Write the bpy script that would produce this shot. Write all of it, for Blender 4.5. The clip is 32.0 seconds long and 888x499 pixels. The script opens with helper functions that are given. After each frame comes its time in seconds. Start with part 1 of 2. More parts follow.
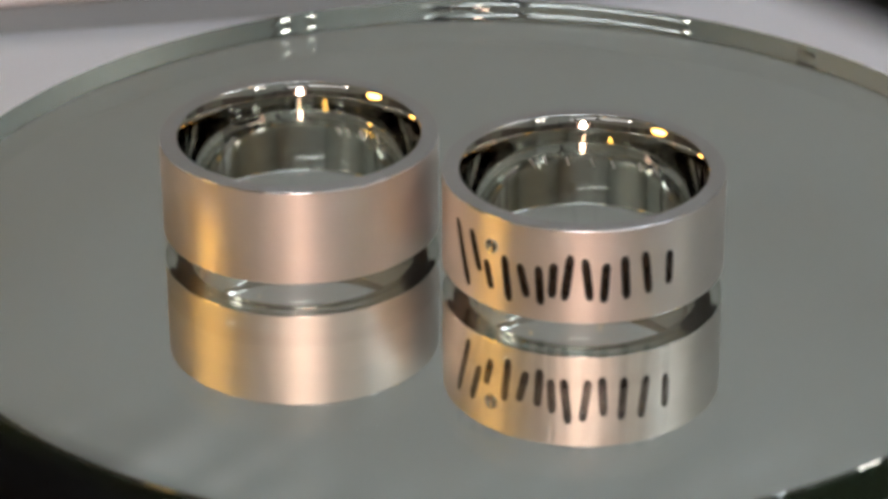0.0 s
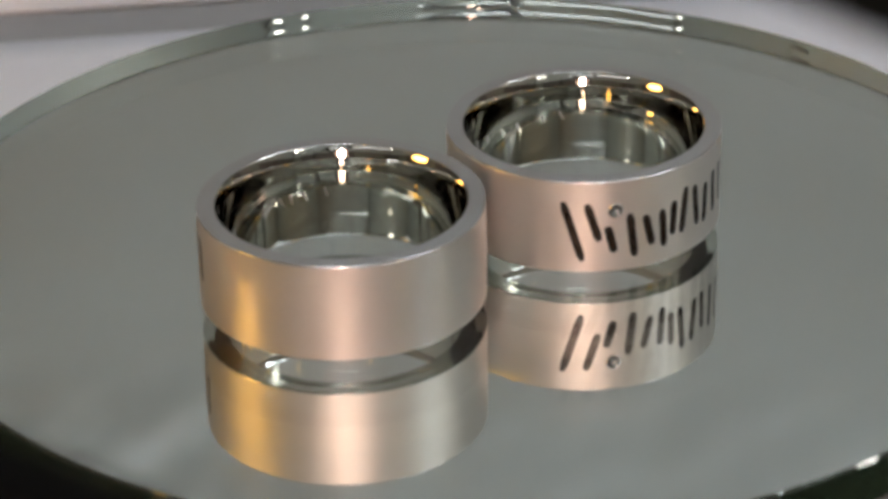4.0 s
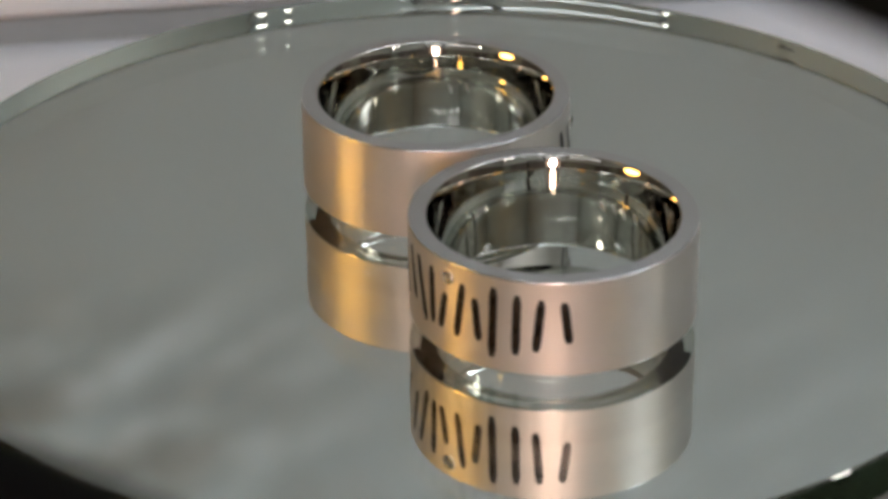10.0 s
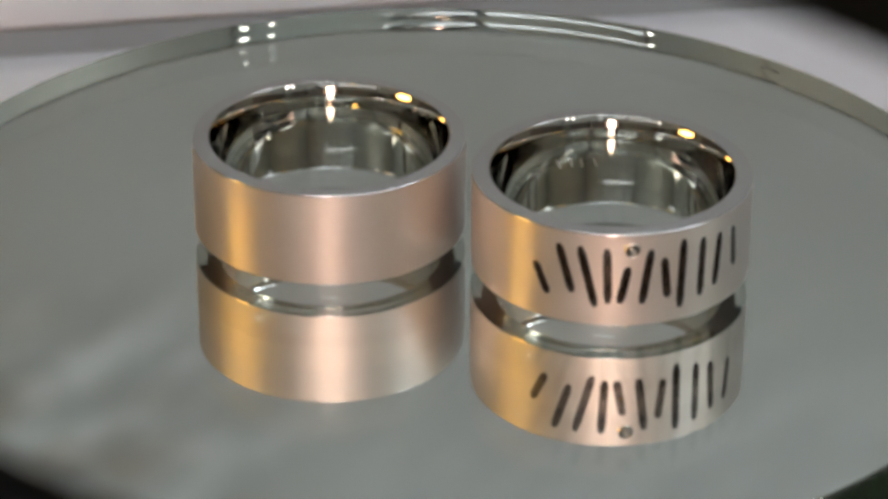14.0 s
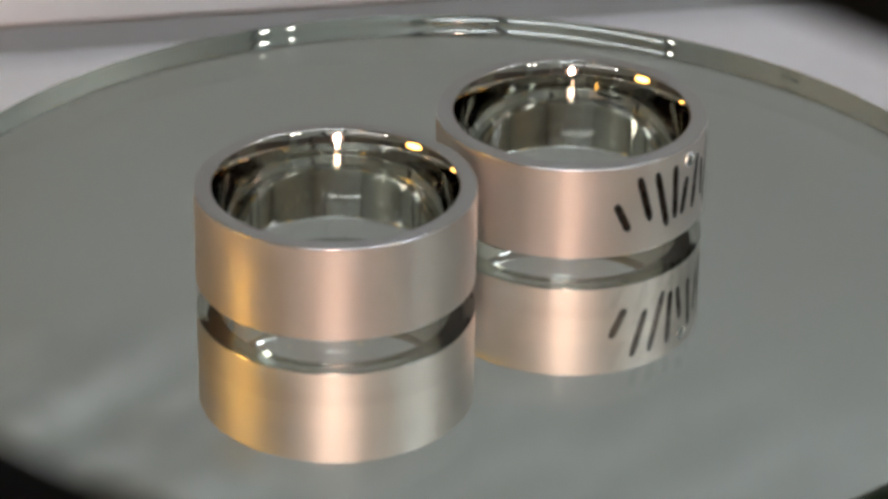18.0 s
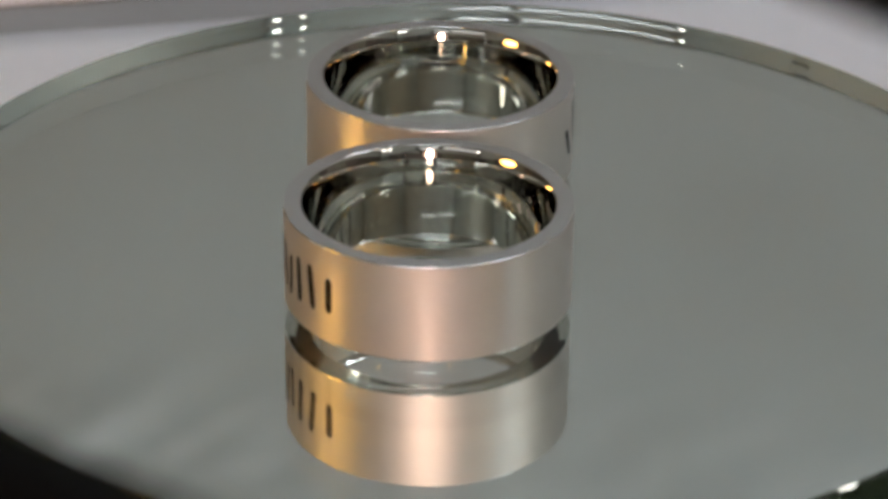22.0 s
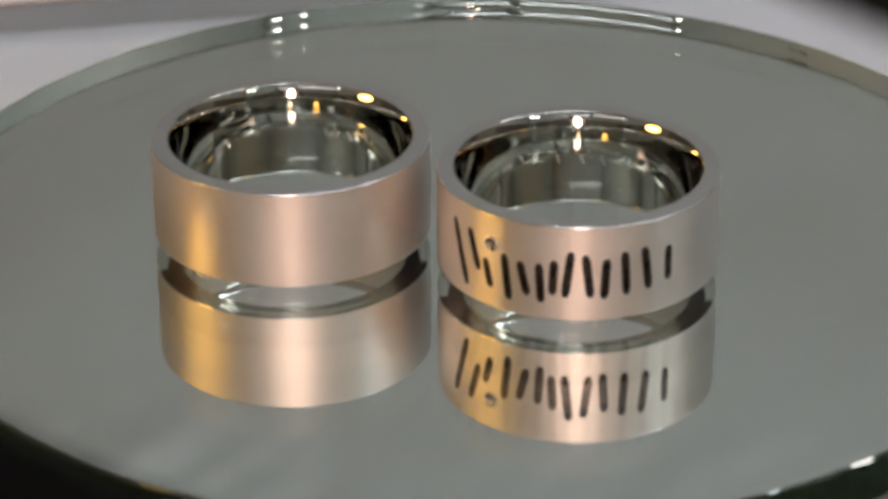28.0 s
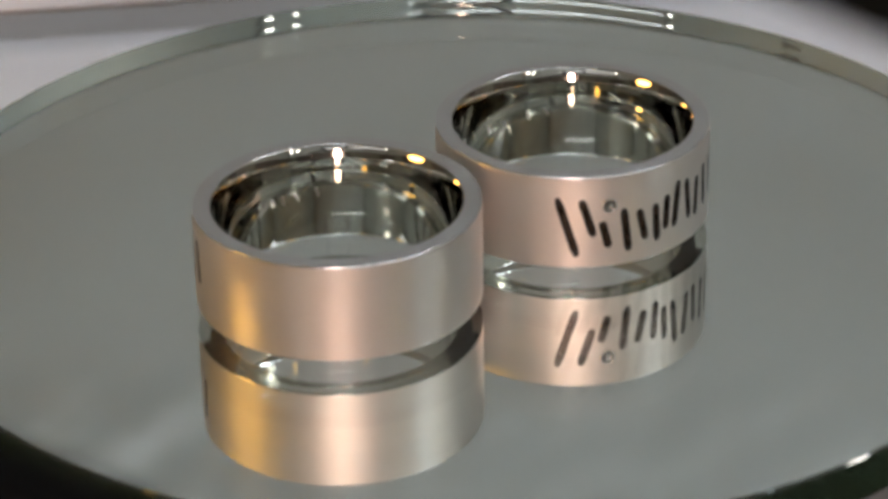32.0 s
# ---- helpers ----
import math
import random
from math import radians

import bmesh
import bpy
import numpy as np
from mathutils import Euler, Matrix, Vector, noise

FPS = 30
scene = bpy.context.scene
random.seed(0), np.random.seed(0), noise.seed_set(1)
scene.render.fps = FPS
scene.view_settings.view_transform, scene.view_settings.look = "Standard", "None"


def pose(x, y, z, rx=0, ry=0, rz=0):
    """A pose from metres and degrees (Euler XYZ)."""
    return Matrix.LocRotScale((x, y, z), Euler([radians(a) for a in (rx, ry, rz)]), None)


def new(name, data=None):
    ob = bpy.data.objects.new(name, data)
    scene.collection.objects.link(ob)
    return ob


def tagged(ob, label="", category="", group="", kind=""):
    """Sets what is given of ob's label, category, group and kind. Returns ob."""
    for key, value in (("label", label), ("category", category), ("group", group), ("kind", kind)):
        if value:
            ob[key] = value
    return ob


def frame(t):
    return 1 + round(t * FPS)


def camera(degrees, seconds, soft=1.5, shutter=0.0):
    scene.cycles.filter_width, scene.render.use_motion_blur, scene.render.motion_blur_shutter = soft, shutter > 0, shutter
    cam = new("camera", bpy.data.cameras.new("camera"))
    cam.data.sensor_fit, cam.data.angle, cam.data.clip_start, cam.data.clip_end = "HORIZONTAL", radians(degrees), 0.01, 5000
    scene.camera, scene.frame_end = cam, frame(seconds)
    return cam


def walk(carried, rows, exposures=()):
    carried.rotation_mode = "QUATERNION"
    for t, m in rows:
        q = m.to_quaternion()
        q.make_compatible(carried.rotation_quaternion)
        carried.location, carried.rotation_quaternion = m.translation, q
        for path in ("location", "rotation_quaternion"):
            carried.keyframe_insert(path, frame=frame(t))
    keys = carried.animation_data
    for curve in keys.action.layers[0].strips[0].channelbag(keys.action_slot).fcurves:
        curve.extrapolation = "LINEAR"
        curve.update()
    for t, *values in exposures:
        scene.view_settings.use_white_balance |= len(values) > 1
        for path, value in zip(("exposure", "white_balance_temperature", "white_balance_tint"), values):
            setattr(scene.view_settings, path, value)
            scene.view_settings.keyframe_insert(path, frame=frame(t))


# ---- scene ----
# A close shot of two rings that turn on a small round mirror. Metres throughout.

# ---- camera ----
EYE = (0.0, -0.20896, 0.10921)
AIM = [  # seconds, yaw, pitch
    (0.0, 0.273, -28.012), (1.0, 0.261, -27.955), (2.0, 0.246, -27.867), (3.0, 0.261, -27.892),
    (4.5, 0.268, -27.837), (6.0, 0.368, -27.828), (7.0, 0.375, -27.827), (8.0, 0.369, -27.805),
    (9.0, 0.406, -27.778), (10.0, 0.385, -27.791), (11.0, 0.371, -27.784), (12.0, 0.348, -27.806),
    (12.5, 0.388, -27.816), (13.0, 0.237, -27.753), (13.5, 0.133, -27.66), (14.0, 0.184, -27.572),
    (15.5, 0.227, -27.484), (17.0, 0.399, -27.585), (18.0, 0.46, -27.639), (19.0, 0.538, -27.732),
    (20.0, 0.551, -27.789), (21.0, 0.442, -27.91), (22.0, 0.401, -28.008), (23.0, 0.343, -27.99),
    (24.0, 0.252, -28.004), (25.0, 0.33, -28.075), (26.0, 0.175, -28.03), (27.5, 0.142, -28.038),
    (29.0, 0.055, -27.992), (30.0, 0.055, -27.968), (31.0, 0.115, -28.041), (32.0, 0.084, -27.891)]
cam = camera(16.66, 32.0, soft=3.6)
walk(cam, [(t, pose(*EYE, 90 + pitch, 0, yaw)) for t, yaw, pitch in AIM], exposures=[(0.0, 0.0), (32.0, 0.0)])
cam.data.dof.use_dof = True
cam.data.dof.focus_distance = 0.238
cam.data.dof.aperture_fstop = 62.0

# ---- the world: a dim room, lit by its lamps ----
world = bpy.data.worlds.new("world")
scene.world = world
world.use_nodes = True
world.node_tree.nodes["Background"].inputs[0].default_value = (0.9, 0.95, 1.0, 1)
world.node_tree.nodes["Background"].inputs[1].default_value = 0.02

CEILING_POWER = 18.6
DESK_POWER = 57.0
WHITE_POWER = 30.0
SIDE_POWER = 32.0
BAR_POWER = 3.2
WARM_POWER = 15.0
SHADE_POWER = 5.0
SPOT_POWER = 8.0


# ---- helpers ----
def material(name, base=(0.8, 0.8, 0.8), rough=0.5, metal=0.0, vary=0.1, grain=60.0, bump=0.0, bump_scale=400.0, rough_vary=0.05, second=None):
    """A surface with two scales of variation in colour, and grain in its relief."""
    m = bpy.data.materials.new(name)
    m.use_nodes = True
    n, l = m.node_tree.nodes, m.node_tree.links
    b = n["Principled BSDF"]
    b.inputs["Metallic"].default_value = metal
    where = n.new("ShaderNodeTexCoord")
    big, small = n.new("ShaderNodeTexNoise"), n.new("ShaderNodeTexNoise")
    big.inputs["Scale"].default_value, small.inputs["Scale"].default_value = grain, grain * 9
    big.inputs["Detail"].default_value = 4
    for t in (big, small):
        l.new(where.outputs["Object"], t.inputs["Vector"])
    add = n.new("ShaderNodeMath")
    add.operation = "MULTIPLY_ADD"
    l.new(small.outputs["Fac"], add.inputs[0])
    add.inputs[1].default_value = 0.4
    l.new(big.outputs["Fac"], add.inputs[2])
    ramp = n.new("ShaderNodeMapRange")
    ramp.inputs[1].default_value, ramp.inputs[2].default_value = 0.4, 1.0
    l.new(add.outputs[0], ramp.inputs[0])
    mix = n.new("ShaderNodeMix")
    mix.data_type = "RGBA"
    low = second or tuple(c * (1 - vary) for c in base)
    mix.inputs[6].default_value, mix.inputs[7].default_value = (*low, 1), (*base, 1)
    l.new(ramp.outputs[0], mix.inputs[0])
    l.new(mix.outputs[2], b.inputs["Base Color"])
    r = n.new("ShaderNodeMapRange")
    r.inputs[3].default_value, r.inputs[4].default_value = max(rough - rough_vary, 0), rough + rough_vary
    l.new(big.outputs["Fac"], r.inputs[0])
    l.new(r.outputs[0], b.inputs["Roughness"])
    if bump:
        fine, bp = n.new("ShaderNodeTexNoise"), n.new("ShaderNodeBump")
        fine.inputs["Scale"].default_value = bump_scale
        l.new(where.outputs["Object"], fine.inputs["Vector"])
        bp.inputs["Strength"].default_value = bump
        bp.inputs["Distance"].default_value = 0.2 / bump_scale
        l.new(fine.outputs["Fac"], bp.inputs["Height"])
        l.new(bp.outputs[0], b.inputs["Normal"])
    return m


def brushed(m, spread):
    """Turns a metal's gloss into that of a surface brushed round the z axis."""
    n, l = m.node_tree.nodes, m.node_tree.links
    b = n["Principled BSDF"]
    t = n.new("ShaderNodeTangent")
    t.direction_type, t.axis = "RADIAL", "Z"
    l.new(t.outputs[0], b.inputs["Tangent"])
    b.inputs["Anisotropic"].default_value, b.inputs["Anisotropic Rotation"].default_value = spread, 0.25
    return m


def glow(name, colour, power):
    m = bpy.data.materials.new(name)
    m.use_nodes = True
    n, l = m.node_tree.nodes, m.node_tree.links
    e = n.new("ShaderNodeEmission")
    e.inputs[0].default_value, e.inputs[1].default_value = (*colour, 1), power
    l.new(e.outputs[0], n["Material Output"].inputs[0])
    return m


def glass(name, colour, ior=1.52, rough=0.0):
    m = bpy.data.materials.new(name)
    m.use_nodes = True
    n, l = m.node_tree.nodes, m.node_tree.links
    g = n.new("ShaderNodeBsdfGlass")
    g.inputs["Color"].default_value = (*colour, 1)
    g.inputs["IOR"].default_value, g.inputs["Roughness"].default_value = ior, rough
    l.new(g.outputs[0], n["Material Output"].inputs[0])
    return m


SATIN = brushed(material("satin_white_gold", (0.85, 0.805, 0.765), 0.50, 1.0, 0.06, 300, 0.34, 4600, 0.04), 0.44)
RIM = material("fine_satin_white_gold", (0.80, 0.79, 0.79), 0.22, 1.0, 0.05, 300, 0.06, 9000, 0.03)
BRIGHT = material("bright_white_gold", (0.84, 0.82, 0.78), 0.10, 1.0, 0.03, 300, 0.0, 400, 0.02)
ARRIS_METAL = material("polished_arris", (0.86, 0.85, 0.84), 0.13, 1.0, 0.03, 300, 0.0, 400, 0.03)
POLISH = material("polished_white_gold", (0.75, 0.73, 0.68), 0.035, 1.0, 0.03, 200, 0.0, 400, 0.015)
BLACKENED = material("blackened_engraving", (0.012, 0.010, 0.009), 0.45, 0.0, 0.3, 900, 0.3, 6000, 0.1)
GROOVE = material("burnt_groove_floor", (0.05, 0.030, 0.018), 0.28, 0.6, 0.8, 1800, 0.5, 4000, 0.12)
STAMP = material("stamped_metal", (0.85, 0.83, 0.8), 0.45, 1.0, 0.3, 900, 0.4, 5000, 0.1)
GEM = glass("diamond", (1, 1, 1), 2.4)
CLEAR = glass("clear_glass", (0.992, 1.0, 0.995), 1.52)


def ground_edge(name, colour, grey, share):
    """Cut glass, ground fine and then polished: part clear, part milky."""
    m = glass(name, colour, 1.52, 0.015)
    n, l = m.node_tree.nodes, m.node_tree.links
    clear = n["Glass BSDF"]
    milky, mix = n.new("ShaderNodeBsdfDiffuse"), n.new("ShaderNodeMixShader")
    where, cloud, fade = n.new("ShaderNodeTexCoord"), n.new("ShaderNodeTexNoise"), n.new("ShaderNodeMapRange")
    cloud.inputs["Scale"].default_value, cloud.inputs["Detail"].default_value = 160.0, 5
    l.new(where.outputs["Object"], cloud.inputs["Vector"])
    l.new(cloud.outputs["Fac"], fade.inputs[0])
    fade.inputs[3].default_value, fade.inputs[4].default_value = share * 0.6, share * 1.4
    milky.inputs[0].default_value = (*grey, 1)
    l.new(fade.outputs[0], mix.inputs[0])
    l.new(clear.outputs[0], mix.inputs[1])
    l.new(milky.outputs[0], mix.inputs[2])
    l.new(mix.outputs[0], n["Material Output"].inputs[0])
    return m


EDGE = ground_edge("green_glass_edge", (0.97, 0.985, 0.97), (0.40, 0.74, 0.48), 0.02)
ARRIS = ground_edge("ground_glass_arris", (0.93, 0.96, 0.94), (0.26, 0.34, 0.29), 0.20)
SILVER = material("silvering", (0.93, 0.975, 0.955), 0.004, 1.0, 0.02, 40, 0.0, 400, 0.003)
PAINT = material("backing_paint", (0.05, 0.06, 0.055), 0.6, 0.0, 0.2, 80)
BLACK = material("black_plastic", (0.012, 0.013, 0.012), 0.5, 0.0, 0.3, 60, 0.2, 2000)
MAT = material("dark_green_rubber", (0.11, 0.185, 0.105), 0.55, 0.0, 0.3, 60, 0.3, 1500)
PAPER = material("white_paper", (0.84, 0.83, 0.88), 0.8, 0.0, 0.06, 30, 0.15, 900)
CLOTH = material("grey_cloth", (0.36, 0.36, 0.37), 0.9, 0.0, 0.12, 60, 0.4, 1500)
WALL = material("pale_grey_wall", (0.55, 0.56, 0.55), 0.8, 0.0, 0.12, 2.2, 0.1, 60)
DARK = material("brown_panelling", (0.15, 0.135, 0.118), 0.55, 0.0, 0.4, 5, 0.1, 60)
DIM = material("taupe_dark_tone", (0.25, 0.235, 0.21), 0.8, 0.0, 0.15, 2.2, 0.1, 60)
OLIVE = material("olive_reflected_tone", (0.24, 0.25, 0.21), 0.6, 0.0, 0.2, 5, 0.1, 60)
MATTE = material("matt_black", (0.004, 0.004, 0.004), 0.95, 0.0, 0.3, 200)
MATTE.node_tree.nodes["Principled BSDF"].inputs["Specular IOR Level"].default_value = 0.05
# tone of the added upper panel, set to lighten the mirror's edge
SAGE = material("pale_reflected_tone", (0.47, 0.50, 0.48), 0.7, 0.0, 0.08, 3, 0.1, 80)
PALE = material("pale_grey_paint", (0.86, 0.86, 0.87), 0.6, 0.0, 0.08, 3, 0.1, 80)
CEIL = material("pale_ceiling", (0.52, 0.52, 0.51), 0.85, 0.0, 0.05, 3)
FLOOR = material("brown_floor", (0.16, 0.12, 0.09), 0.6, 0.0, 0.3, 6)
STEEL = material("brushed_steel", (0.55, 0.55, 0.56), 0.35, 1.0, 0.1, 80)
TUBE = glow("tube_light", (0.81, 0.91, 1.0), CEILING_POWER)
DIFFUSER = glow("desk_lamp_light", (1.0, 0.635, 0.49), DESK_POWER)
WARM = glow("warm_shade_light", (1.0, 0.51, 0.11), WARM_POWER)
SHADE = glow("yellow_shade_light", (1.0, 0.62, 0.17), SHADE_POWER)
HALOGEN = glow("halogen_light", (1.0, 0.60, 0.20), SPOT_POWER)
BAR = glow("bar_light", (0.95, 0.96, 1.0), BAR_POWER)
SIDE = glow("side_lamp_light", (1.0, 0.95, 0.88), SIDE_POWER)
SPARK = glow("white_spot_light", (1.0, 0.94, 0.84), WHITE_POWER)


def reflection_clouds(m, base, pale, deep):
    """Paints the mirror's cloudy reflections into a cloth: slanting pale and dark clouds towards its top, fewer on one
    side.
    """
    n, l = m.node_tree.nodes, m.node_tree.links
    where, turn, cloud = n.new("ShaderNodeTexCoord"), n.new("ShaderNodeMapping"), n.new("ShaderNodeTexNoise")
    turn.inputs["Rotation"].default_value = (0, math.radians(-35), 0)
    draw = n.new("ShaderNodeMapping")
    draw.inputs["Scale"].default_value = (16.0, 1.0, 44.0)
    l.new(turn.outputs[0], draw.inputs["Vector"])
    cloud.inputs["Scale"].default_value, cloud.inputs["Detail"].default_value = 1.0, 5
    cloud.inputs["Roughness"].default_value = 0.55
    l.new(where.outputs["Object"], turn.inputs["Vector"])
    l.new(draw.outputs[0], cloud.inputs["Vector"])
    ramp = n.new("ShaderNodeValToRGB")
    ramp.color_ramp.elements[0].position, ramp.color_ramp.elements[1].position = 0.38, 0.62
    ramp.color_ramp.elements[0].color, ramp.color_ramp.elements[1].color = (*deep, 1), (*pale, 1)
    ramp.color_ramp.elements.new(0.5).color = (*base, 1)
    l.new(cloud.outputs["Fac"], ramp.inputs[0])
    cut, high = n.new("ShaderNodeSeparateXYZ"), n.new("ShaderNodeMapRange")
    l.new(where.outputs["Object"], cut.inputs[0])
    l.new(cut.outputs[2], high.inputs[0])
    high.inputs[1].default_value, high.inputs[2].default_value = 0.625, 0.685
    side, both = n.new("ShaderNodeMapRange"), n.new("ShaderNodeMath")
    side.inputs[1].default_value, side.inputs[2].default_value = -0.18, -0.06
    side.inputs[3].default_value, side.inputs[4].default_value = 1.0, 0.3
    l.new(cut.outputs[0], side.inputs[0])
    both.operation = "MULTIPLY"
    l.new(high.outputs[0], both.inputs[0])
    l.new(side.outputs[0], both.inputs[1])
    mix = n.new("ShaderNodeMix")
    mix.data_type = "RGBA"
    mix.inputs[6].default_value = (*base, 1)
    l.new(both.outputs[0], mix.inputs[0])
    l.new(ramp.outputs[0], mix.inputs[7])
    l.new(mix.outputs[2], n["Principled BSDF"].inputs["Base Color"])
    return m


# unseen cloth; its painted clouds stand in for blotches reflected in the mirror
DRAPE = reflection_clouds(material("pale_grey_drape", (0.462, 0.476, 0.466), 0.85, 0.0, 0.06, 8, 0.15, 900), (0.462, 0.476, 0.466), (0.59, 0.612, 0.615), (0.385, 0.402, 0.398))


def part(name, bm, mat, parent=None, label="", smooth=True, at=None):
    me = bpy.data.meshes.new(name)
    bm.normal_update()
    bm.to_mesh(me)
    bm.free()
    for m in (mat if isinstance(mat, (list, tuple)) else (mat,)):
        me.materials.append(m)
    if smooth:
        for f in me.polygons:
            f.use_smooth = True
    ob = new(name, me)
    if parent is not None:
        ob.parent = parent
    if at is not None:
        ob.matrix_basis = at
    if label:
        tagged(ob, label)
    return ob


def thing(name, label, category, m=None, group="", kind=""):
    ob = new(name)
    if m is not None:
        ob.matrix_basis = m
    return tagged(ob, label, category, group, kind)


def spin(profile, n=96, closed=False, cap=False):
    """Turns a profile of (radius, height) round the z axis."""
    bm = bmesh.new()
    rows = []
    for r, z in profile:
        rows.append([bm.verts.new((r * math.cos(2 * math.pi * i / n), r * math.sin(2 * math.pi * i / n), z)) for i in range(n)])
    pairs = list(zip(rows, rows[1:])) + ([(rows[-1], rows[0])] if closed else [])
    for a, b in pairs:
        for i in range(n):
            bm.faces.new((b[i], b[(i + 1) % n], a[(i + 1) % n], a[i]))
    if cap:
        bm.faces.new(rows[0][::-1])
        bm.faces.new(rows[-1])
        bmesh.ops.recalc_face_normals(bm, faces=bm.faces)
    return bm


def box(sx, sy, sz, bevel=0.0, m=None):
    bm = bmesh.new()
    bmesh.ops.create_cube(bm, size=1.0)
    bmesh.ops.scale(bm, vec=(sx, sy, sz), verts=bm.verts)
    if bevel:
        bmesh.ops.bevel(bm, geom=bm.edges, offset=bevel, segments=2, affect="EDGES")
    if m is not None:
        bmesh.ops.transform(bm, matrix=m, verts=bm.verts)
    return bm


def arc(cx, cz, r, a0, a1, n=6):
    return [(cx + r * math.cos(math.radians(a0 + (a1 - a0) * i / n)), cz + r * math.sin(math.radians(a0 + (a1 - a0) * i / n))) for i in range(n + 1)]


# ---- the room ----
def room():
    x0, x1, y0, y1, z0, z1, th = -1.5, 1.5, -1.5, 1.3, -0.78, 1.62, 0.1

    def slab(name, lo, hi, mat, label, category):
        c = [(a + b) / 2 for a, b in zip(lo, hi)]
        s = [b - a for a, b in zip(lo, hi)]
        ob = part(name, box(*s), mat, smooth=False, at=pose(*c))
        return tagged(ob, label, category, kind="structure")

    slab("floor", (x0, y0, z0 - th), (x1, y1, z0), FLOOR, "brown floor of the dim room", "floor")
    slab("ceiling", (x0, y0, z1), (x1, y1, z1 + th), CEIL, "plain pale ceiling of the room", "ceiling")
    slab("wall_north", (x0 - th, y1, z0 - th), (x1 + th, y1 + th, z1 + th), WALL, "pale grey plastered wall beyond the table", "wall")
    # south and side walls are unseen; dark tones put shade into the rings' reflections
    slab("wall_south", (x0 - th, y0 - th, z0 - th), (x1 + th, y0, z1 + th), DARK, "unseen brown wall, darkened for the rings to reflect", "wall")
    slab("wall_west", (x0 - th, y0, z0 - th), (x0, y1, z1 + th), DIM, "unseen taupe side wall, darkened for the rings to reflect", "wall")
    slab("wall_east", (x1, y0, z0 - th), (x1 + th, y1, z1 + th), DIM, "unseen taupe side wall, darkened for the rings to reflect", "wall")


def wainscot():
    """Added, unseen tones for the rings and mirror to reflect: dark boards on the lower part of three walls, with a
    pale panel and a cap rail above.
    """
    top, mid, low = 1.46, 0.44, -0.78
    for name, n, m in (("wainscot_south", 10, pose(0, -1.5, 0)), ("wainscot_west", 9, pose(-1.5, -0.1, 0, 0, 0, -90)), ("wainscot_east", 9, pose(1.5, -0.1, 0, 0, 0, 90))):
        w = tagged(new(name), "added unseen boards, dark and olive below a tall pale panel, for reflections", "wainscot", kind="structure")
        w.matrix_basis = m
        wide = (2.94 if n == 10 else 2.7) / n
        board = box(wide - 0.004, 0.016, mid - low, 0.002, pose(0, 0.010, (mid + low) / 2))
        first = part("board", board, DARK, w, smooth=False)
        others = [first.data.copy() for _ in range(2)]
        for me, mat_ in zip(others, (DIM, OLIVE)):
            me.materials[0] = mat_
        rnd = random.Random(len(name) + n)
        for k in range(n):
            at = pose((k - (n - 1) / 2) * wide, 0, 0)
            if k == 0:
                first.matrix_basis = at
                continue
            ob = new("board", rnd.choice([first.data] + others))
            ob.parent = w
            ob.matrix_basis = at
        part("frieze", box(wide * n - 0.004, 0.018, top - mid - 0.03, 0.002, pose(0, 0.011, (top + mid) / 2 - 0.015)), SAGE, w, "added pale panel that lightens the mirror's edge", smooth=False)
        part("cap_rail", box(wide * n, 0.035, 0.03, 0.004, pose(0, 0.0195, top - 0.013)), PALE, w, smooth=False)


TABLE_Z = -0.022


def table():
    t = thing("table", "grey cloth-covered table under the mirror and papers", "table", pose(0, 0.05, TABLE_Z))
    part("tabletop", box(1.3, 0.9, 0.03, 0.004, pose(0, 0, -0.015)), CLOTH, t, smooth=False)
    for sx in (-0.6, 0.6):
        for sy in (-0.4, 0.4):
            part("leg", box(0.05, 0.05, 0.7265, 0.004, pose(sx, sy, -0.03 - 0.36325)), DARK, t, smooth=False)


def sheet(name, label, w, d, m, seed):
    """A stiff sheet of paper that lies not quite flat."""
    bm = bmesh.new()
    nx, ny, th = 24, 16, 0.0004
    rnd = random.Random(seed)
    ph = rnd.random() * 6
    top, low = [], []
    for j in range(ny + 1):
        for i in range(nx + 1):
            x, y = w * (i / nx - 0.5), d * (j / ny - 0.5)
            z = 0.0002 + 0.0002 * (1 + math.sin(9 * x / w + ph + 3 * y / d))
            low.append(bm.verts.new((x, y, z if 0 < i < nx and 0 < j < ny else 0.0002)))
            top.append(bm.verts.new((x, y, z + th if 0 < i < nx and 0 < j < ny else 0.0002 + th)))
    k = nx + 1
    for j in range(ny):
        for i in range(nx):
            a = j * k + i
            bm.faces.new((top[a], top[a + 1], top[a + k + 1], top[a + k]))
            bm.faces.new((low[a + k], low[a + k + 1], low[a + 1], low[a]))
    border = [i for i in range(nx)] + [nx + j * k for j in range(ny)] + [ny * k + i for i in range(nx, 0, -1)] + [j * k for j in range(ny, 0, -1)]
    for a, b in zip(border, border[1:] + border[:1]):
        bm.faces.new((low[a], low[b], top[b], top[a]))
    return tagged(part(name, bm, PAPER, at=m), label, "paper")


# ---- the turning mirror and the rings ----
OMEGA = 12.93543
TILT = Matrix.Rotation(math.radians(math.hypot(0.30808, 0.78708)), 4, Vector((-0.78708, -0.30808, 0)).normalized())
THICK = 0.0034
DISC_R = 0.0450
DISC_AT = Vector((0.0004, 0.00145, 0.0))
DISC_OFF = Vector((0.00148, -0.00025, 0.0))  # the mirror sits a little off the axis


def turned(t):
    return Matrix.Rotation(math.radians(OMEGA * t), 4, "Z") @ TILT


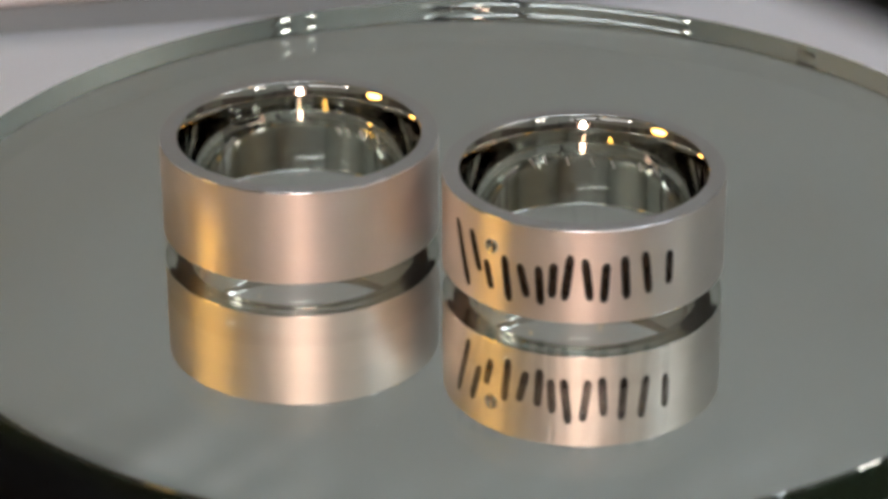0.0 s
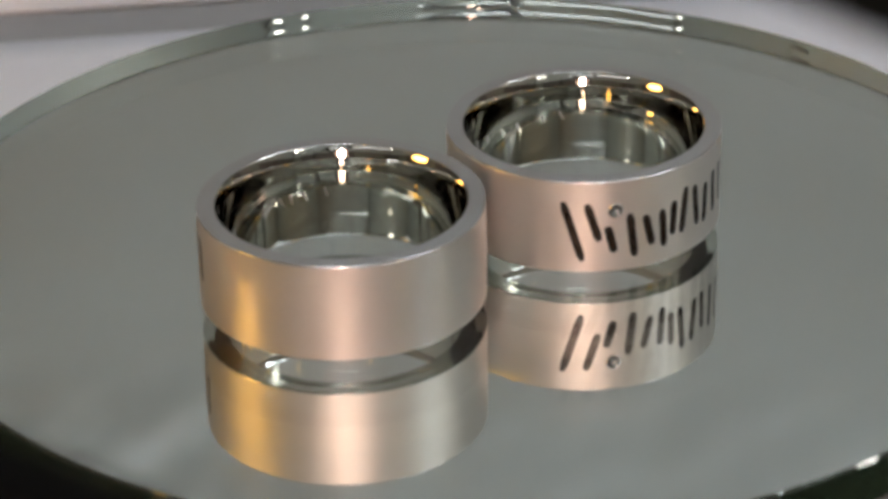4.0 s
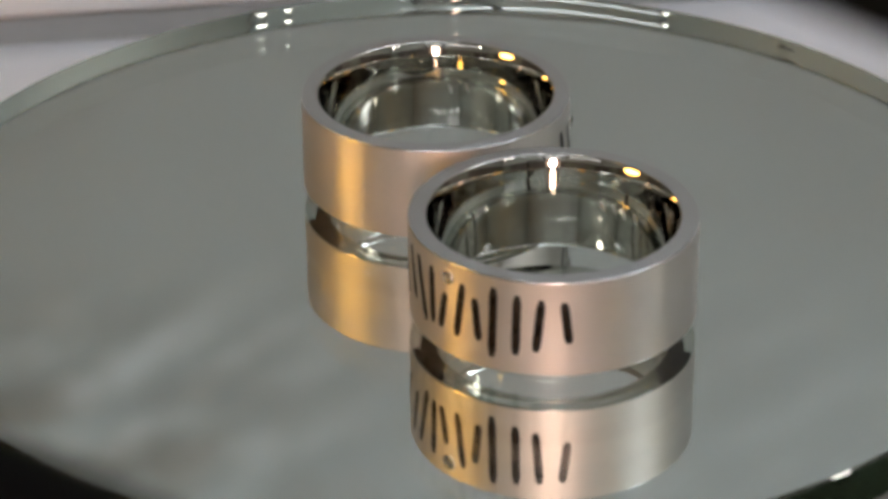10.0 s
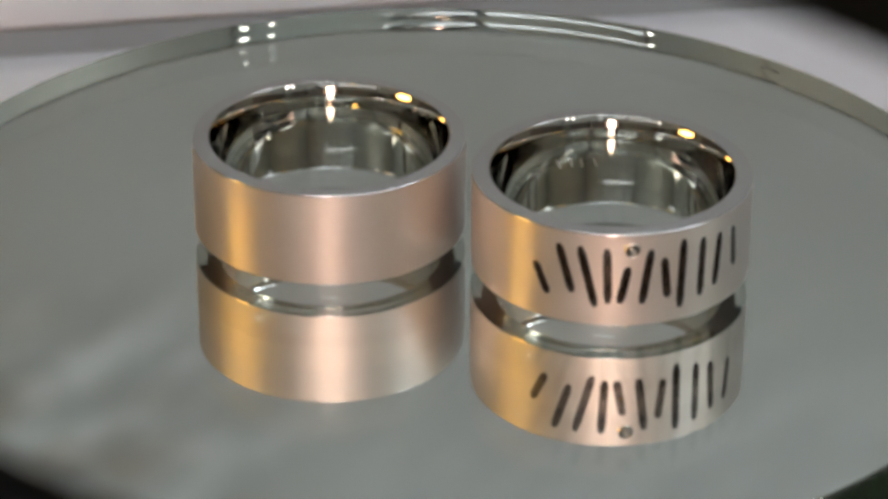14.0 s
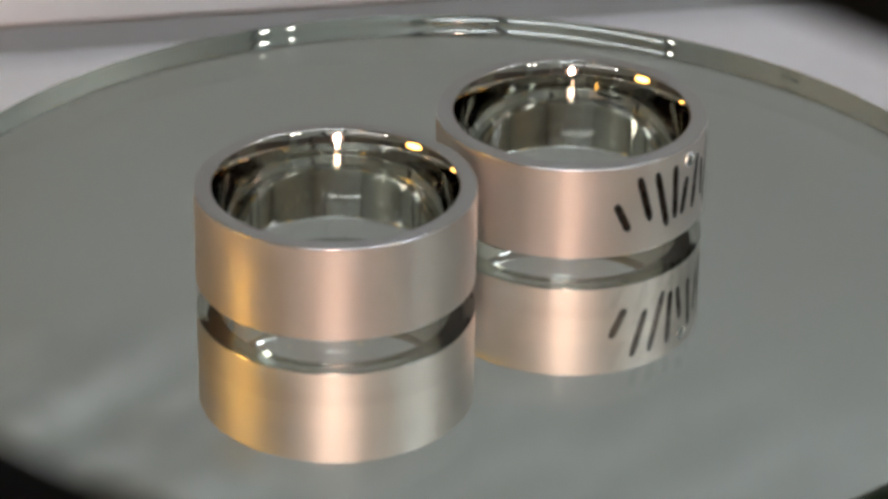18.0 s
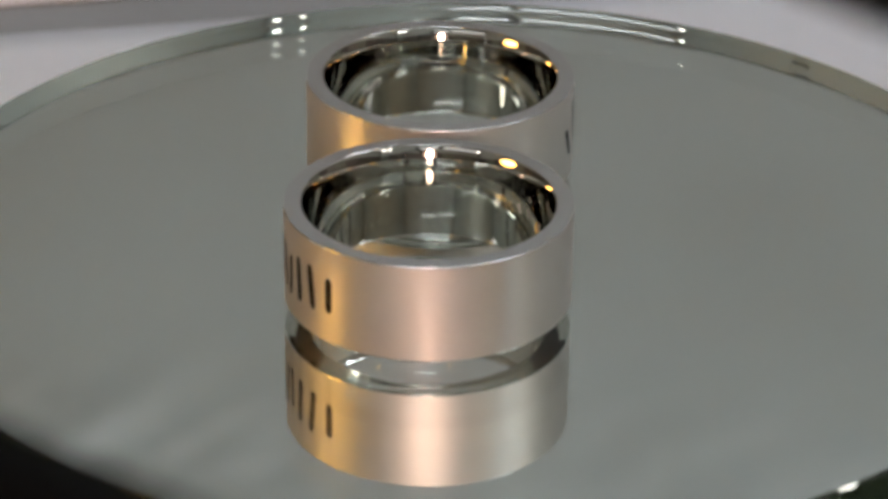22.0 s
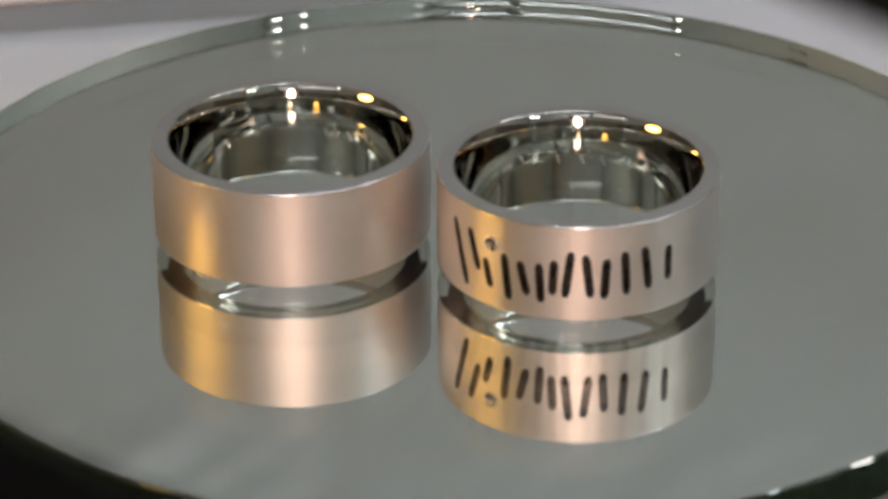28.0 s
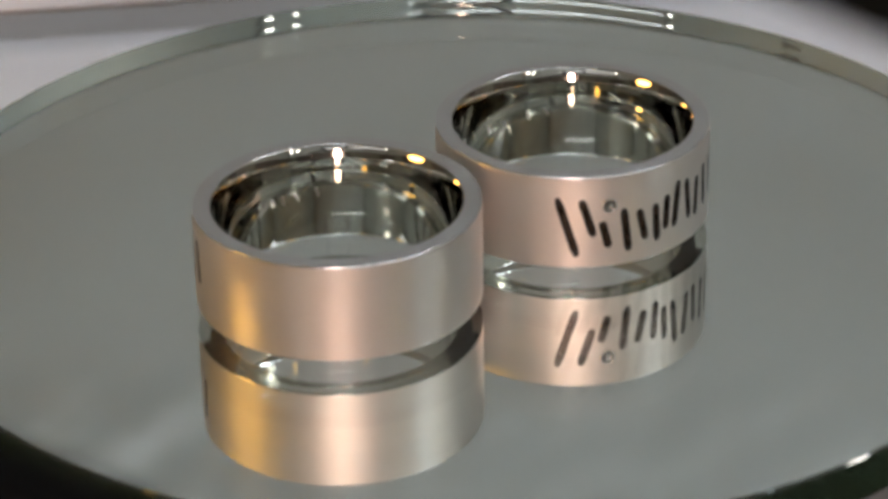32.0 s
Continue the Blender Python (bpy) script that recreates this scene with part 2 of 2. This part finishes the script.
def mirror():
    m = thing("round_mirror", "small round mirror of thick clear glass with a green polished edge", "mirror")
    e, n, sag = 0.00022, 192, 0.000015
    bm = bmesh.new()
    bmesh.ops.create_circle(bm, cap_ends=True, segments=n, radius=DISC_R - e)
    part("glass_face", bm, CLEAR, m, smooth=False)
    part("bevel", spin([(DISC_R - e, 0.0), (DISC_R, -e)], n), ARRIS, m, "narrow ground bevel")
    part("polished_edge", spin([(DISC_R + sag * math.sin(math.pi * k / 12), -e - (THICK - e) * k / 12) for k in range(13)], n), EDGE, m, "green polished glass edge")
    bm = bmesh.new()
    bmesh.ops.create_circle(bm, cap_ends=True, segments=n, radius=DISC_R)
    part("silvering", bm, SILVER, m, "bright silvered back", smooth=False, at=pose(0, 0, -THICK))
    part("backing", spin([(DISC_R - 0.0006, -0.0006), (DISC_R - 0.0006, -0.00005)], n, cap=True), PAINT, m, "dark painted backing", smooth=False, at=pose(0, 0, -THICK))
    return m


def turntable():
    t = thing("turntable", "small black turntable that carries the mirror", "turntable", pose(DISC_AT.x, DISC_AT.y - 0.004, TABLE_Z + 0.0014))
    part("platter", spin([(0.020, 0.0118)] + arc(0.020, 0.0133, 0.0015, -90, 0, 4) + [(0.0215, 0.0158)], 64, cap=True), BLACK, t)
    part("base", spin([(0.030, 0.0), (0.0305, 0.001), (0.0305, 0.010), (0.028, 0.0118)], 64, cap=True), BLACK, t)
    return t


def mat():
    m = thing("rubber_mat", "thin dark green rubber mat under the turntable", "mat", pose(0, -0.088, TABLE_Z))
    part("sheet", box(0.16, 0.15, 0.0014, 0.0004, pose(0, 0, 0.0007)), MAT, m, smooth=False)


def strip(radius, a0, z0, a1, z1, width, depth, inward=False, groove=False):
    """A plain bar laid on the wall of a cylinder from one (angle, height) to another, in degrees and millimetres."""
    bm = bmesh.new()
    u0, u1 = math.radians(a0) * radius, math.radians(a1) * radius
    v0, v1 = z0 / 1000, z1 / 1000
    d = Vector((u1 - u0, v1 - v0))
    length = d.length
    d.normalize()
    s = Vector((-d.y, d.x))
    n = 8
    rows = []
    for i in range(n + 1):
        f = i / n
        h = width / 2 * (0.55 if i in (0, n) else 1.0)
        rows.append([Vector((u0, v0)) + d * (f * length) + s * (h * k) for k in (-1, -0.5, 0.5, 1)])

    def put(p, r):
        a = p.x / radius
        return bm.verts.new((r * math.cos(a), r * math.sin(a), p.y))

    sign = -1 if inward else 1
    top = [[put(p, radius + sign * depth * k) for p, k in zip(row, (0.55, 1, 1, 0.55))] for row in rows]
    low = [[put(p, radius - sign * depth * 0.5) for p in (row[0], row[3])] for row in rows]
    for i in range(n):
        for j in range(3):
            f = bm.faces.new((top[i][j], top[i][j + 1], top[i + 1][j + 1], top[i + 1][j]))
            f.material_index = 1 if groove and j == 1 and 0 < i < n - 1 else 0
        bm.faces.new((low[i][0], top[i][0], top[i + 1][0], low[i + 1][0]))
        bm.faces.new((top[i][3], low[i][1], low[i + 1][1], top[i + 1][3]))
    for i in (0, n):
        bm.faces.new((low[i][0], top[i][0], top[i][1], top[i][2], top[i][3], low[i][1]))
    bmesh.ops.recalc_face_normals(bm, faces=bm.faces)
    return bm


def gem(radius, angle, z):
    """A small round brilliant, its table outwards, and the pose of its seat."""
    bm = spin([(0.00010, -0.00014), (0.00045, 0.00008), (0.00047, 0.00011), (0.00037, 0.00019), (0.00025, 0.00023)], 8, cap=True)
    a = math.radians(angle)
    m = Matrix.Translation((radius * math.cos(a), radius * math.sin(a), z / 1000)) @ Matrix.Rotation(a, 4, "Z") @ Matrix.Rotation(math.pi / 2, 4, "Y")
    bmesh.ops.transform(bm, matrix=m, verts=bm.verts)
    return bm, m


LIP = 0.00948  # radius at which the flat rim turns into the hole


def ring(name, label, outer, height, bars, stone, stamps):
    r = thing(name, label, "ring", group="pair of wedding rings")
    n = 160
    # satin outside between two narrow polished arrises
    e = 0.00008
    part("band", spin([(outer, e), (outer, height * 0.5), (outer, height - e)], n), SATIN, r, "satin-brushed outside of the band")
    part("arris", spin(arc(outer - e, height - e, e, 0, 78, 6), n), ARRIS_METAL, r, "bright rounded upper edge")
    part("arris", spin(arc(outer - e, e, e, -90, 0, 6), n), ARRIS_METAL, r, "bright rounded lower edge")
    x, z = arc(outer - e, height - e, e, 0, 78, 6)[-1]
    part("rim", spin([(x, z), (LIP + 0.4 * (x - LIP), height + 0.00002), (LIP, height + 0.00003)], n), RIM, r, "fine satin upper rim")
    # a rounded lip, a slope that steepens, a faint edge, and the upright wall
    small, x, z = 0.00012, LIP, height + 0.00003
    inside = [(x - small * math.cos(math.radians(t)), z - small * (1 - math.sin(math.radians(t)))) for t in range(90, 30, -6)]
    x, z = inside[-1]
    deep, steps = 0.0010, 14
    for k in range(steps):
        lean = 29 - 15 * ((k + 0.5) / steps) ** 0.8
        x, z = x - deep / steps * math.tan(math.radians(lean)), z - deep / steps
        inside.append((x, z))
    x, z = x - 0.000004, z - 0.00003
    inside.append((x, z))
    z -= 0.00003
    low, slack = 0.00030, 0.00018
    inside += [(x - slack * math.sin(math.pi * min(k, 4) / 8), z + (low + 0.00004 - z) * k / 8) for k in range(9)]
    # the underside is polished and a little crowned
    x = x - slack
    wall = x
    inside.append((x, low))
    inside += arc(x + low, low, low, 180, 262, 7)[1:]
    x0, z0 = inside[-1]
    x1 = outer - e
    under = [(x0, z0)] + [(x0 + (x1 - x0) * k / 6, z0 * (1 - k / 6) - 0.00004 * math.sin(math.pi * k / 6) + 0.00003) for k in range(1, 6)] + [(x1, 0.0)]
    part("inner_wall", spin(inside, n), POLISH, r, "mirror-polished inside of the band")
    part("underside", spin(under, n), BRIGHT, r, "bright crowned underside of the band")
    for a0, z0, a1, z1 in bars:
        part("engraved_bar", strip(outer, a0, z0, a1, z1, 0.00066, 0.000025, groove=True), (BLACKENED, GROOVE), r)
    bm, m = gem(outer, stone[0], stone[1])
    part("gemstone", bm, GEM, r, "tiny clear round stone", smooth=False)
    seat = spin([(0.00002, 0.00001), (0.00030, 0.00003), (0.00049, 0.00008), (0.00052, 0.00014), (0.00057, 0.00012), (0.00063, -0.00004)], 24)
    bmesh.ops.transform(seat, matrix=m, verts=seat.verts)
    part("stone_seat", seat, ARRIS_METAL, r, "bright turned seat of the stone")
    for k, (a, z) in enumerate(stamps):
        part("hallmark_bar", strip(wall, a - 1.3 + 0.6 * (k % 3), z - 0.36, a + 1.1 - 0.5 * (k % 2), z + 0.36, 0.00016, 0.00004, True), STAMP, r)
    return r


RING_ONE_BARS = [
    (54.6, 4.54, 60.7, 2.11), (64.8, 6.52, 71.0, 2.61), (73.6, 6.54, 80.4, 1.62), (84.4, 6.51, 85.4, 1.95),
    (93.1, 4.98, 90.0, 1.97), (102.1, 6.33, 98.9, 1.86), (107.6, 5.5, 109.5, 2.16), (115.9, 6.77, 115.1, 1.1),
    (125.4, 6.46, 124.8, 1.6), (134.8, 6.25, 132.7, 1.99), (143.4, 6.11, 145.5, 2.72)]
RING_TWO_BARS = [
    (207.8, 5.94, 215.9, 1.02), (217.6, 5.8, 222.8, 2.69), (226.1, 3.88, 229.1, 1.66), (235.3, 4.75, 237.7, 1.1),
    (242.2, 4.41, 245.5, 1.79), (250.2, 4.51, 251.3, 1.37), (256.4, 4.89, 255.7, 2.08), (263.0, 5.67, 260.7, 1.95),
    (268.5, 5.42, 270.8, 1.98), (277.1, 5.01, 276.1, 1.81), (284.2, 5.46, 285.3, 1.97), (292.6, 5.57, 294.8, 2.13),
    (303.9, 5.19, 303.9, 2.45)]
RING_ONE_C = (0.01218 * math.cos(math.radians(174.472)), 0.01218 * math.sin(math.radians(174.472)))
RING_TWO_C = (0.01088 * math.cos(math.radians(-28.318)), 0.01088 * math.sin(math.radians(-28.318)))


# ---- lamps of the room ----
def desk_lamp():
    d = thing("desk_lamp", "black desk lamp with one tall pinkish-white bulb", "lamp", pose(0.0, -0.53, TABLE_Z))
    bm = bmesh.new()
    bmesh.ops.create_uvsphere(bm, u_segments=24, v_segments=20, radius=0.05)
    bmesh.ops.scale(bm, vec=(0.5, 0.75, 1.7), verts=bm.verts)
    part("bulb", bm, DIFFUSER, d, "glowing pinkish-white bulb", at=pose(0, 0, 0.14))
    # half-round reflector behind the bulb
    bm = bmesh.new()
    cols = []
    for k in range(25):
        a = math.radians(180 + 180 * k / 24)
        cols.append([bm.verts.new((r * math.cos(a), r * math.sin(a), z)) for r, z in ((0.056, 0.04), (0.056, 0.24), (0.059, 0.24), (0.059, 0.04))])
    for p, q in zip(cols, cols[1:]):
        for i in range(4):
            bm.faces.new((p[i], q[i], q[(i + 1) % 4], p[(i + 1) % 4]))
    bm.faces.new(cols[0])
    bm.faces.new(cols[-1][::-1])
    bmesh.ops.recalc_face_normals(bm, faces=bm.faces)
    part("shade", bm, BLACK, d)
    part("socket", spin([(0.014, 0.012), (0.018, 0.02), (0.018, 0.062), (0.014, 0.066)], 24, cap=True), BLACK, d)
    part("bracket", box(0.02, 0.05, 0.012, 0.002, pose(0, -0.033, 0.05)), BLACK, d, smooth=False)
    part("foot", spin([(0.07, 0.0), (0.07, 0.012), (0.06, 0.016)], 48, cap=True), BLACK, d)


def globe_lamp(at, r, mat, label, flat=(1, 1, 1)):
    g = thing("pendant_lamp", label, "lamp", pose(*at), group="warm lamps about the room")
    bm = bmesh.new()
    bmesh.ops.create_uvsphere(bm, u_segments=24, v_segments=16, radius=r)
    bmesh.ops.scale(bm, vec=flat, verts=bm.verts)
    part("bulb", bm, mat, g, "glowing warm bulb")
    part("socket", spin([(r * 0.35, r * 0.9 * flat[2]), (r * 0.4, r * 1.0), (r * 0.4, r * 1.7), (r * 0.1, r * 1.8)], 24, cap=True), BLACK, g)
    part("cord", spin([(0.003, r * 1.75), (0.003, 1.62 - at[2])], 8, cap=True), BLACK, g)


def bar_light():
    """A slim lamp that hangs level between two wires."""
    p, q = Vector((-0.834, -0.863, 0.50)), Vector((0.249, -1.174, 0.50))
    d = q - p
    b = thing("bar_light", "slim white bar lamp hanging on two wires", "lamp", Matrix.Translation((p + q) / 2) @ pose(0, 0, 0, 0, 0, math.degrees(math.atan2(d.y, d.x))))
    part("housing", box(d.length + 0.02, 0.03, 0.014, 0.002, pose(0, 0, 0.013)), STEEL, b, smooth=False)
    part("diffuser", box(d.length, 0.024, 0.012, 0.003), BAR, b, "glowing white strip", smooth=False)
    for x in (-0.45, 0.45):
        part("wire", spin([(0.0015, 0.02), (0.0015, 1.12)], 8, cap=True), STEEL, b, at=pose(x, 0, 0))


def ceiling_tube(x, y, rz, long=1.2):
    c = thing("ceiling_light", "white ceiling fixture with a glowing tube", "lamp", pose(x, y, 1.62, 0, 0, rz), group="ceiling lights")
    part("housing", box(long, 0.14, 0.05, 0.006, pose(0, 0, -0.025)), CEIL, c, smooth=False)
    part("tube", box(long - 0.08, 0.09, 0.03, 0.01, pose(0, 0, -0.066)), TUBE, c, "glowing tube", smooth=False)


def unseen_drape():
    """An added, unseen pale drape in loose folds beyond the table, for the mirror to reflect."""
    bm = bmesh.new()
    w, h, nx, nz, th = 1.9, 1.2, 330, 210, 0.003
    front, back = [], []
    for j in range(nz + 1):
        for i in range(nx + 1):
            x, z = w * (i / nx - 0.5), h * j / nz
            loose = min(max((-0.04 - x) / 0.12, 0), 1) * min(max((z - 0.655) / 0.08, 0), 1)
            y = 0.030 * noise.noise((x * 2.2 + 0.7 * z, z * 1.1, 0.3)) + 0.006 * noise.noise((x * 7 - 4 * z, z * 6 + 2 * x, 5.1))
            y += loose * (0.009 * noise.noise((x * 14 - 12 * z, z * 26 + 8 * x, 9.7)) + 0.0026 * noise.noise((x * 50 - 20 * z, z * 70, 2.2)))
            y += 0.0012 * noise.noise((x * 18 - 8 * z, z * 22 + 9 * x, 3.7))
            front.append(bm.verts.new((x, y, z)))
            back.append(bm.verts.new((x, y + th, z)))
    k = nx + 1
    for j in range(nz):
        for i in range(nx):
            a = j * k + i
            bm.faces.new((front[a], front[a + 1], front[a + k + 1], front[a + k]))
            bm.faces.new((back[a + k], back[a + k + 1], back[a + 1], back[a]))
    edge = list(range(nx)) + [nx + j * k for j in range(nz)] + [nz * k + i for i in range(nx, 0, -1)] + [j * k for j in range(nz, 0, -1)]
    for a, b in zip(edge, edge[1:] + edge[:1]):
        bm.faces.new((back[a], back[b], front[b], front[a]))
    d = thing("drape", "added unseen grey drape in loose folds, there for the mirror to reflect", "drape", pose(0, 1.16, 0.02))
    part("cloth", bm, DRAPE, d)
    part("rail", spin([(0.008, -1.0), (0.008, 1.0)], 16, cap=True), STEEL, d, at=pose(0, 0.0, 1.205, 0, 90, 0))
    for x in (-0.98, 0.98):
        part("bracket", box(0.02, 0.17, 0.02, 0.003, pose(x, 0.06, 1.205)), STEEL, d, smooth=False)


def vignette_stand():
    """An added black mask close to the lens, to darken the corners, on a stand."""
    foot = Vector((0.085, -0.20, TABLE_Z))
    st = thing("vignette_stand", "added black stand that holds a mask to darken the corners", "stand", Matrix.Translation(foot))
    m = Matrix.Translation(-foot) @ pose(*EYE, 62.15, 0, 0.3) @ pose(0, 0, -0.080, 0, 0, -23)
    # mask opening, sized so its walls blacken only the corners of the view
    a, b, low, wall, deep = 0.024, 0.0096, 0.0090, 0.005, 0.012
    corner_mask = part("corner_mask", box(2 * a + 2 * wall, wall, deep, 0.0003, pose(0, b + wall / 2, deep / 2)), MATTE, st, "added black rectangular mask that darkens the corners", smooth=False, at=m)
    part("side_wall", box(2 * a + 2 * wall, wall, deep, 0.0003, pose(0, -low - wall / 2, deep / 2)), MATTE, corner_mask, smooth=False)
    part("end_wall", box(wall, b + low, deep, 0.0003, pose(a + wall / 2, (b - low) / 2, deep / 2)), MATTE, corner_mask, smooth=False)
    part("end_wall", box(wall, b + low, deep, 0.0003, pose(-a - wall / 2, (b - low) / 2, deep / 2)), MATTE, corner_mask, smooth=False)
    grip = m @ Vector((a + wall, 0, deep / 2))
    top = Vector((0, 0, grip.z))
    part("post", spin([(0.005, 0.004), (0.005, grip.z + 0.012)], 20, cap=True), BLACK, st)
    span = grip - top
    arm = spin([(0.003, 0.0), (0.003, span.length)], 16, cap=True)
    part("arm", arm, BLACK, st, at=Matrix.Translation(top) @ span.to_track_quat("Z", "Y").to_matrix().to_4x4())
    part("foot", spin([(0.035, 0.0), (0.035, 0.005), (0.033, 0.006)], 40, cap=True), BLACK, st)


room()
wainscot()
table()
sheet("paper_sheet", "white strip of paper behind the turntable", 0.34, 0.096, pose(-0.0120, 0.0423, TABLE_Z, 0, 0, 9.6), 1)
sheet("paper_sheet", "white sheet of paper farther back on the table", 0.42, 0.22, pose(-0.038, 0.2065, TABLE_Z, 0, 0, 9.6), 2)
mat()
turntable()
disc = mirror()
ring_one = ring("wedding_ring", "satin white-gold ring with black engraved bars and a tiny stone", 0.01075, 0.00768, RING_ONE_BARS, (94.5, 6.41),
                [(294.4, 4.0), (287.3, 4.0), (281.0, 3.8), (274.8, 3.8), (72.2, 3.8), (66.6, 3.8), (59.4, 3.8), (48.7, 4.0)])
ring_two = ring("wedding_ring", "satin white-gold ring with a long row of black engraved bars", 0.0107, 0.00764, RING_TWO_BARS, (229.2, 5.2),
                [(115.0, 4.2), (107.5, 4.2), (95.3, 3.9), (83.7, 3.8), (72.5, 3.8), (57.7, 4.0), (47.8, 4.1), (313.3, 3.6), (303.8, 3.9)])
desk_lamp()
globe_lamp((-0.62, -0.17, 0.150), 0.065, WARM, "warm yellow globe lamp hanging low on a black cord", (1.4, 1.4, 0.95))
globe_lamp((-0.86, -0.28, 0.88), 0.065, SHADE, "soft yellow globe lamp on a black cord")
globe_lamp((0.70, -0.52, 0.72), 0.044, HALOGEN, "small warm halogen lamp on a black cord")
globe_lamp((0.92, 0.10, 0.82), 0.030, HALOGEN, "small warm halogen lamp on a black cord")
globe_lamp((-0.72, 0.60, 0.84), 0.030, HALOGEN, "small warm halogen lamp on a black cord")
globe_lamp((-0.44, -1.03, 0.90), 0.032, HALOGEN, "small warm halogen lamp on a black cord")
globe_lamp((0.97, -0.135, 0.745), 0.068, SIDE, "wide flat white spot lamp on a black cord", (0.3, 1.1, 0.46))
globe_lamp((0.764, -0.820, 0.507), 0.021, SPARK, "small white spot lamp on a black cord")
globe_lamp((0.673, -0.895, 0.507), 0.016, SPARK, "small white spot lamp on a black cord")
globe_lamp((0.000, -1.120, 0.507), 0.015, SPARK, "small white spot lamp on a black cord")
globe_lamp((-0.806, -0.778, 0.507), 0.014, SPARK, "small white spot lamp on a black cord")
bar_light()
unseen_drape()
vignette_stand()
ceiling_tube(0.35, 0.62, 0)
ceiling_tube(1.38, -0.3, 90, 0.7)
ceiling_tube(0.05, -0.85, 0, 0.6)


# ---- what turns ----
def motions():
    times = [0.5 * k for k in range(65)]

    def rows(at):
        return [(t, turned(t) @ Matrix.Translation((at[0], at[1], 0.0))) for t in times]

    walk(ring_one, rows(RING_ONE_C))
    walk(ring_two, rows(RING_TWO_C))
    spun = []
    for t in times:
        m = turned(t)
        n = m.to_3x3() @ Vector((0, 0, 1))
        c = DISC_AT + Matrix.Rotation(math.radians(OMEGA * t), 3, "Z") @ DISC_OFF
        spun.append((t, Matrix.Translation((c.x, c.y, -(n.x * c.x + n.y * c.y) / n.z)) @ m))
    walk(disc, spun)


motions()
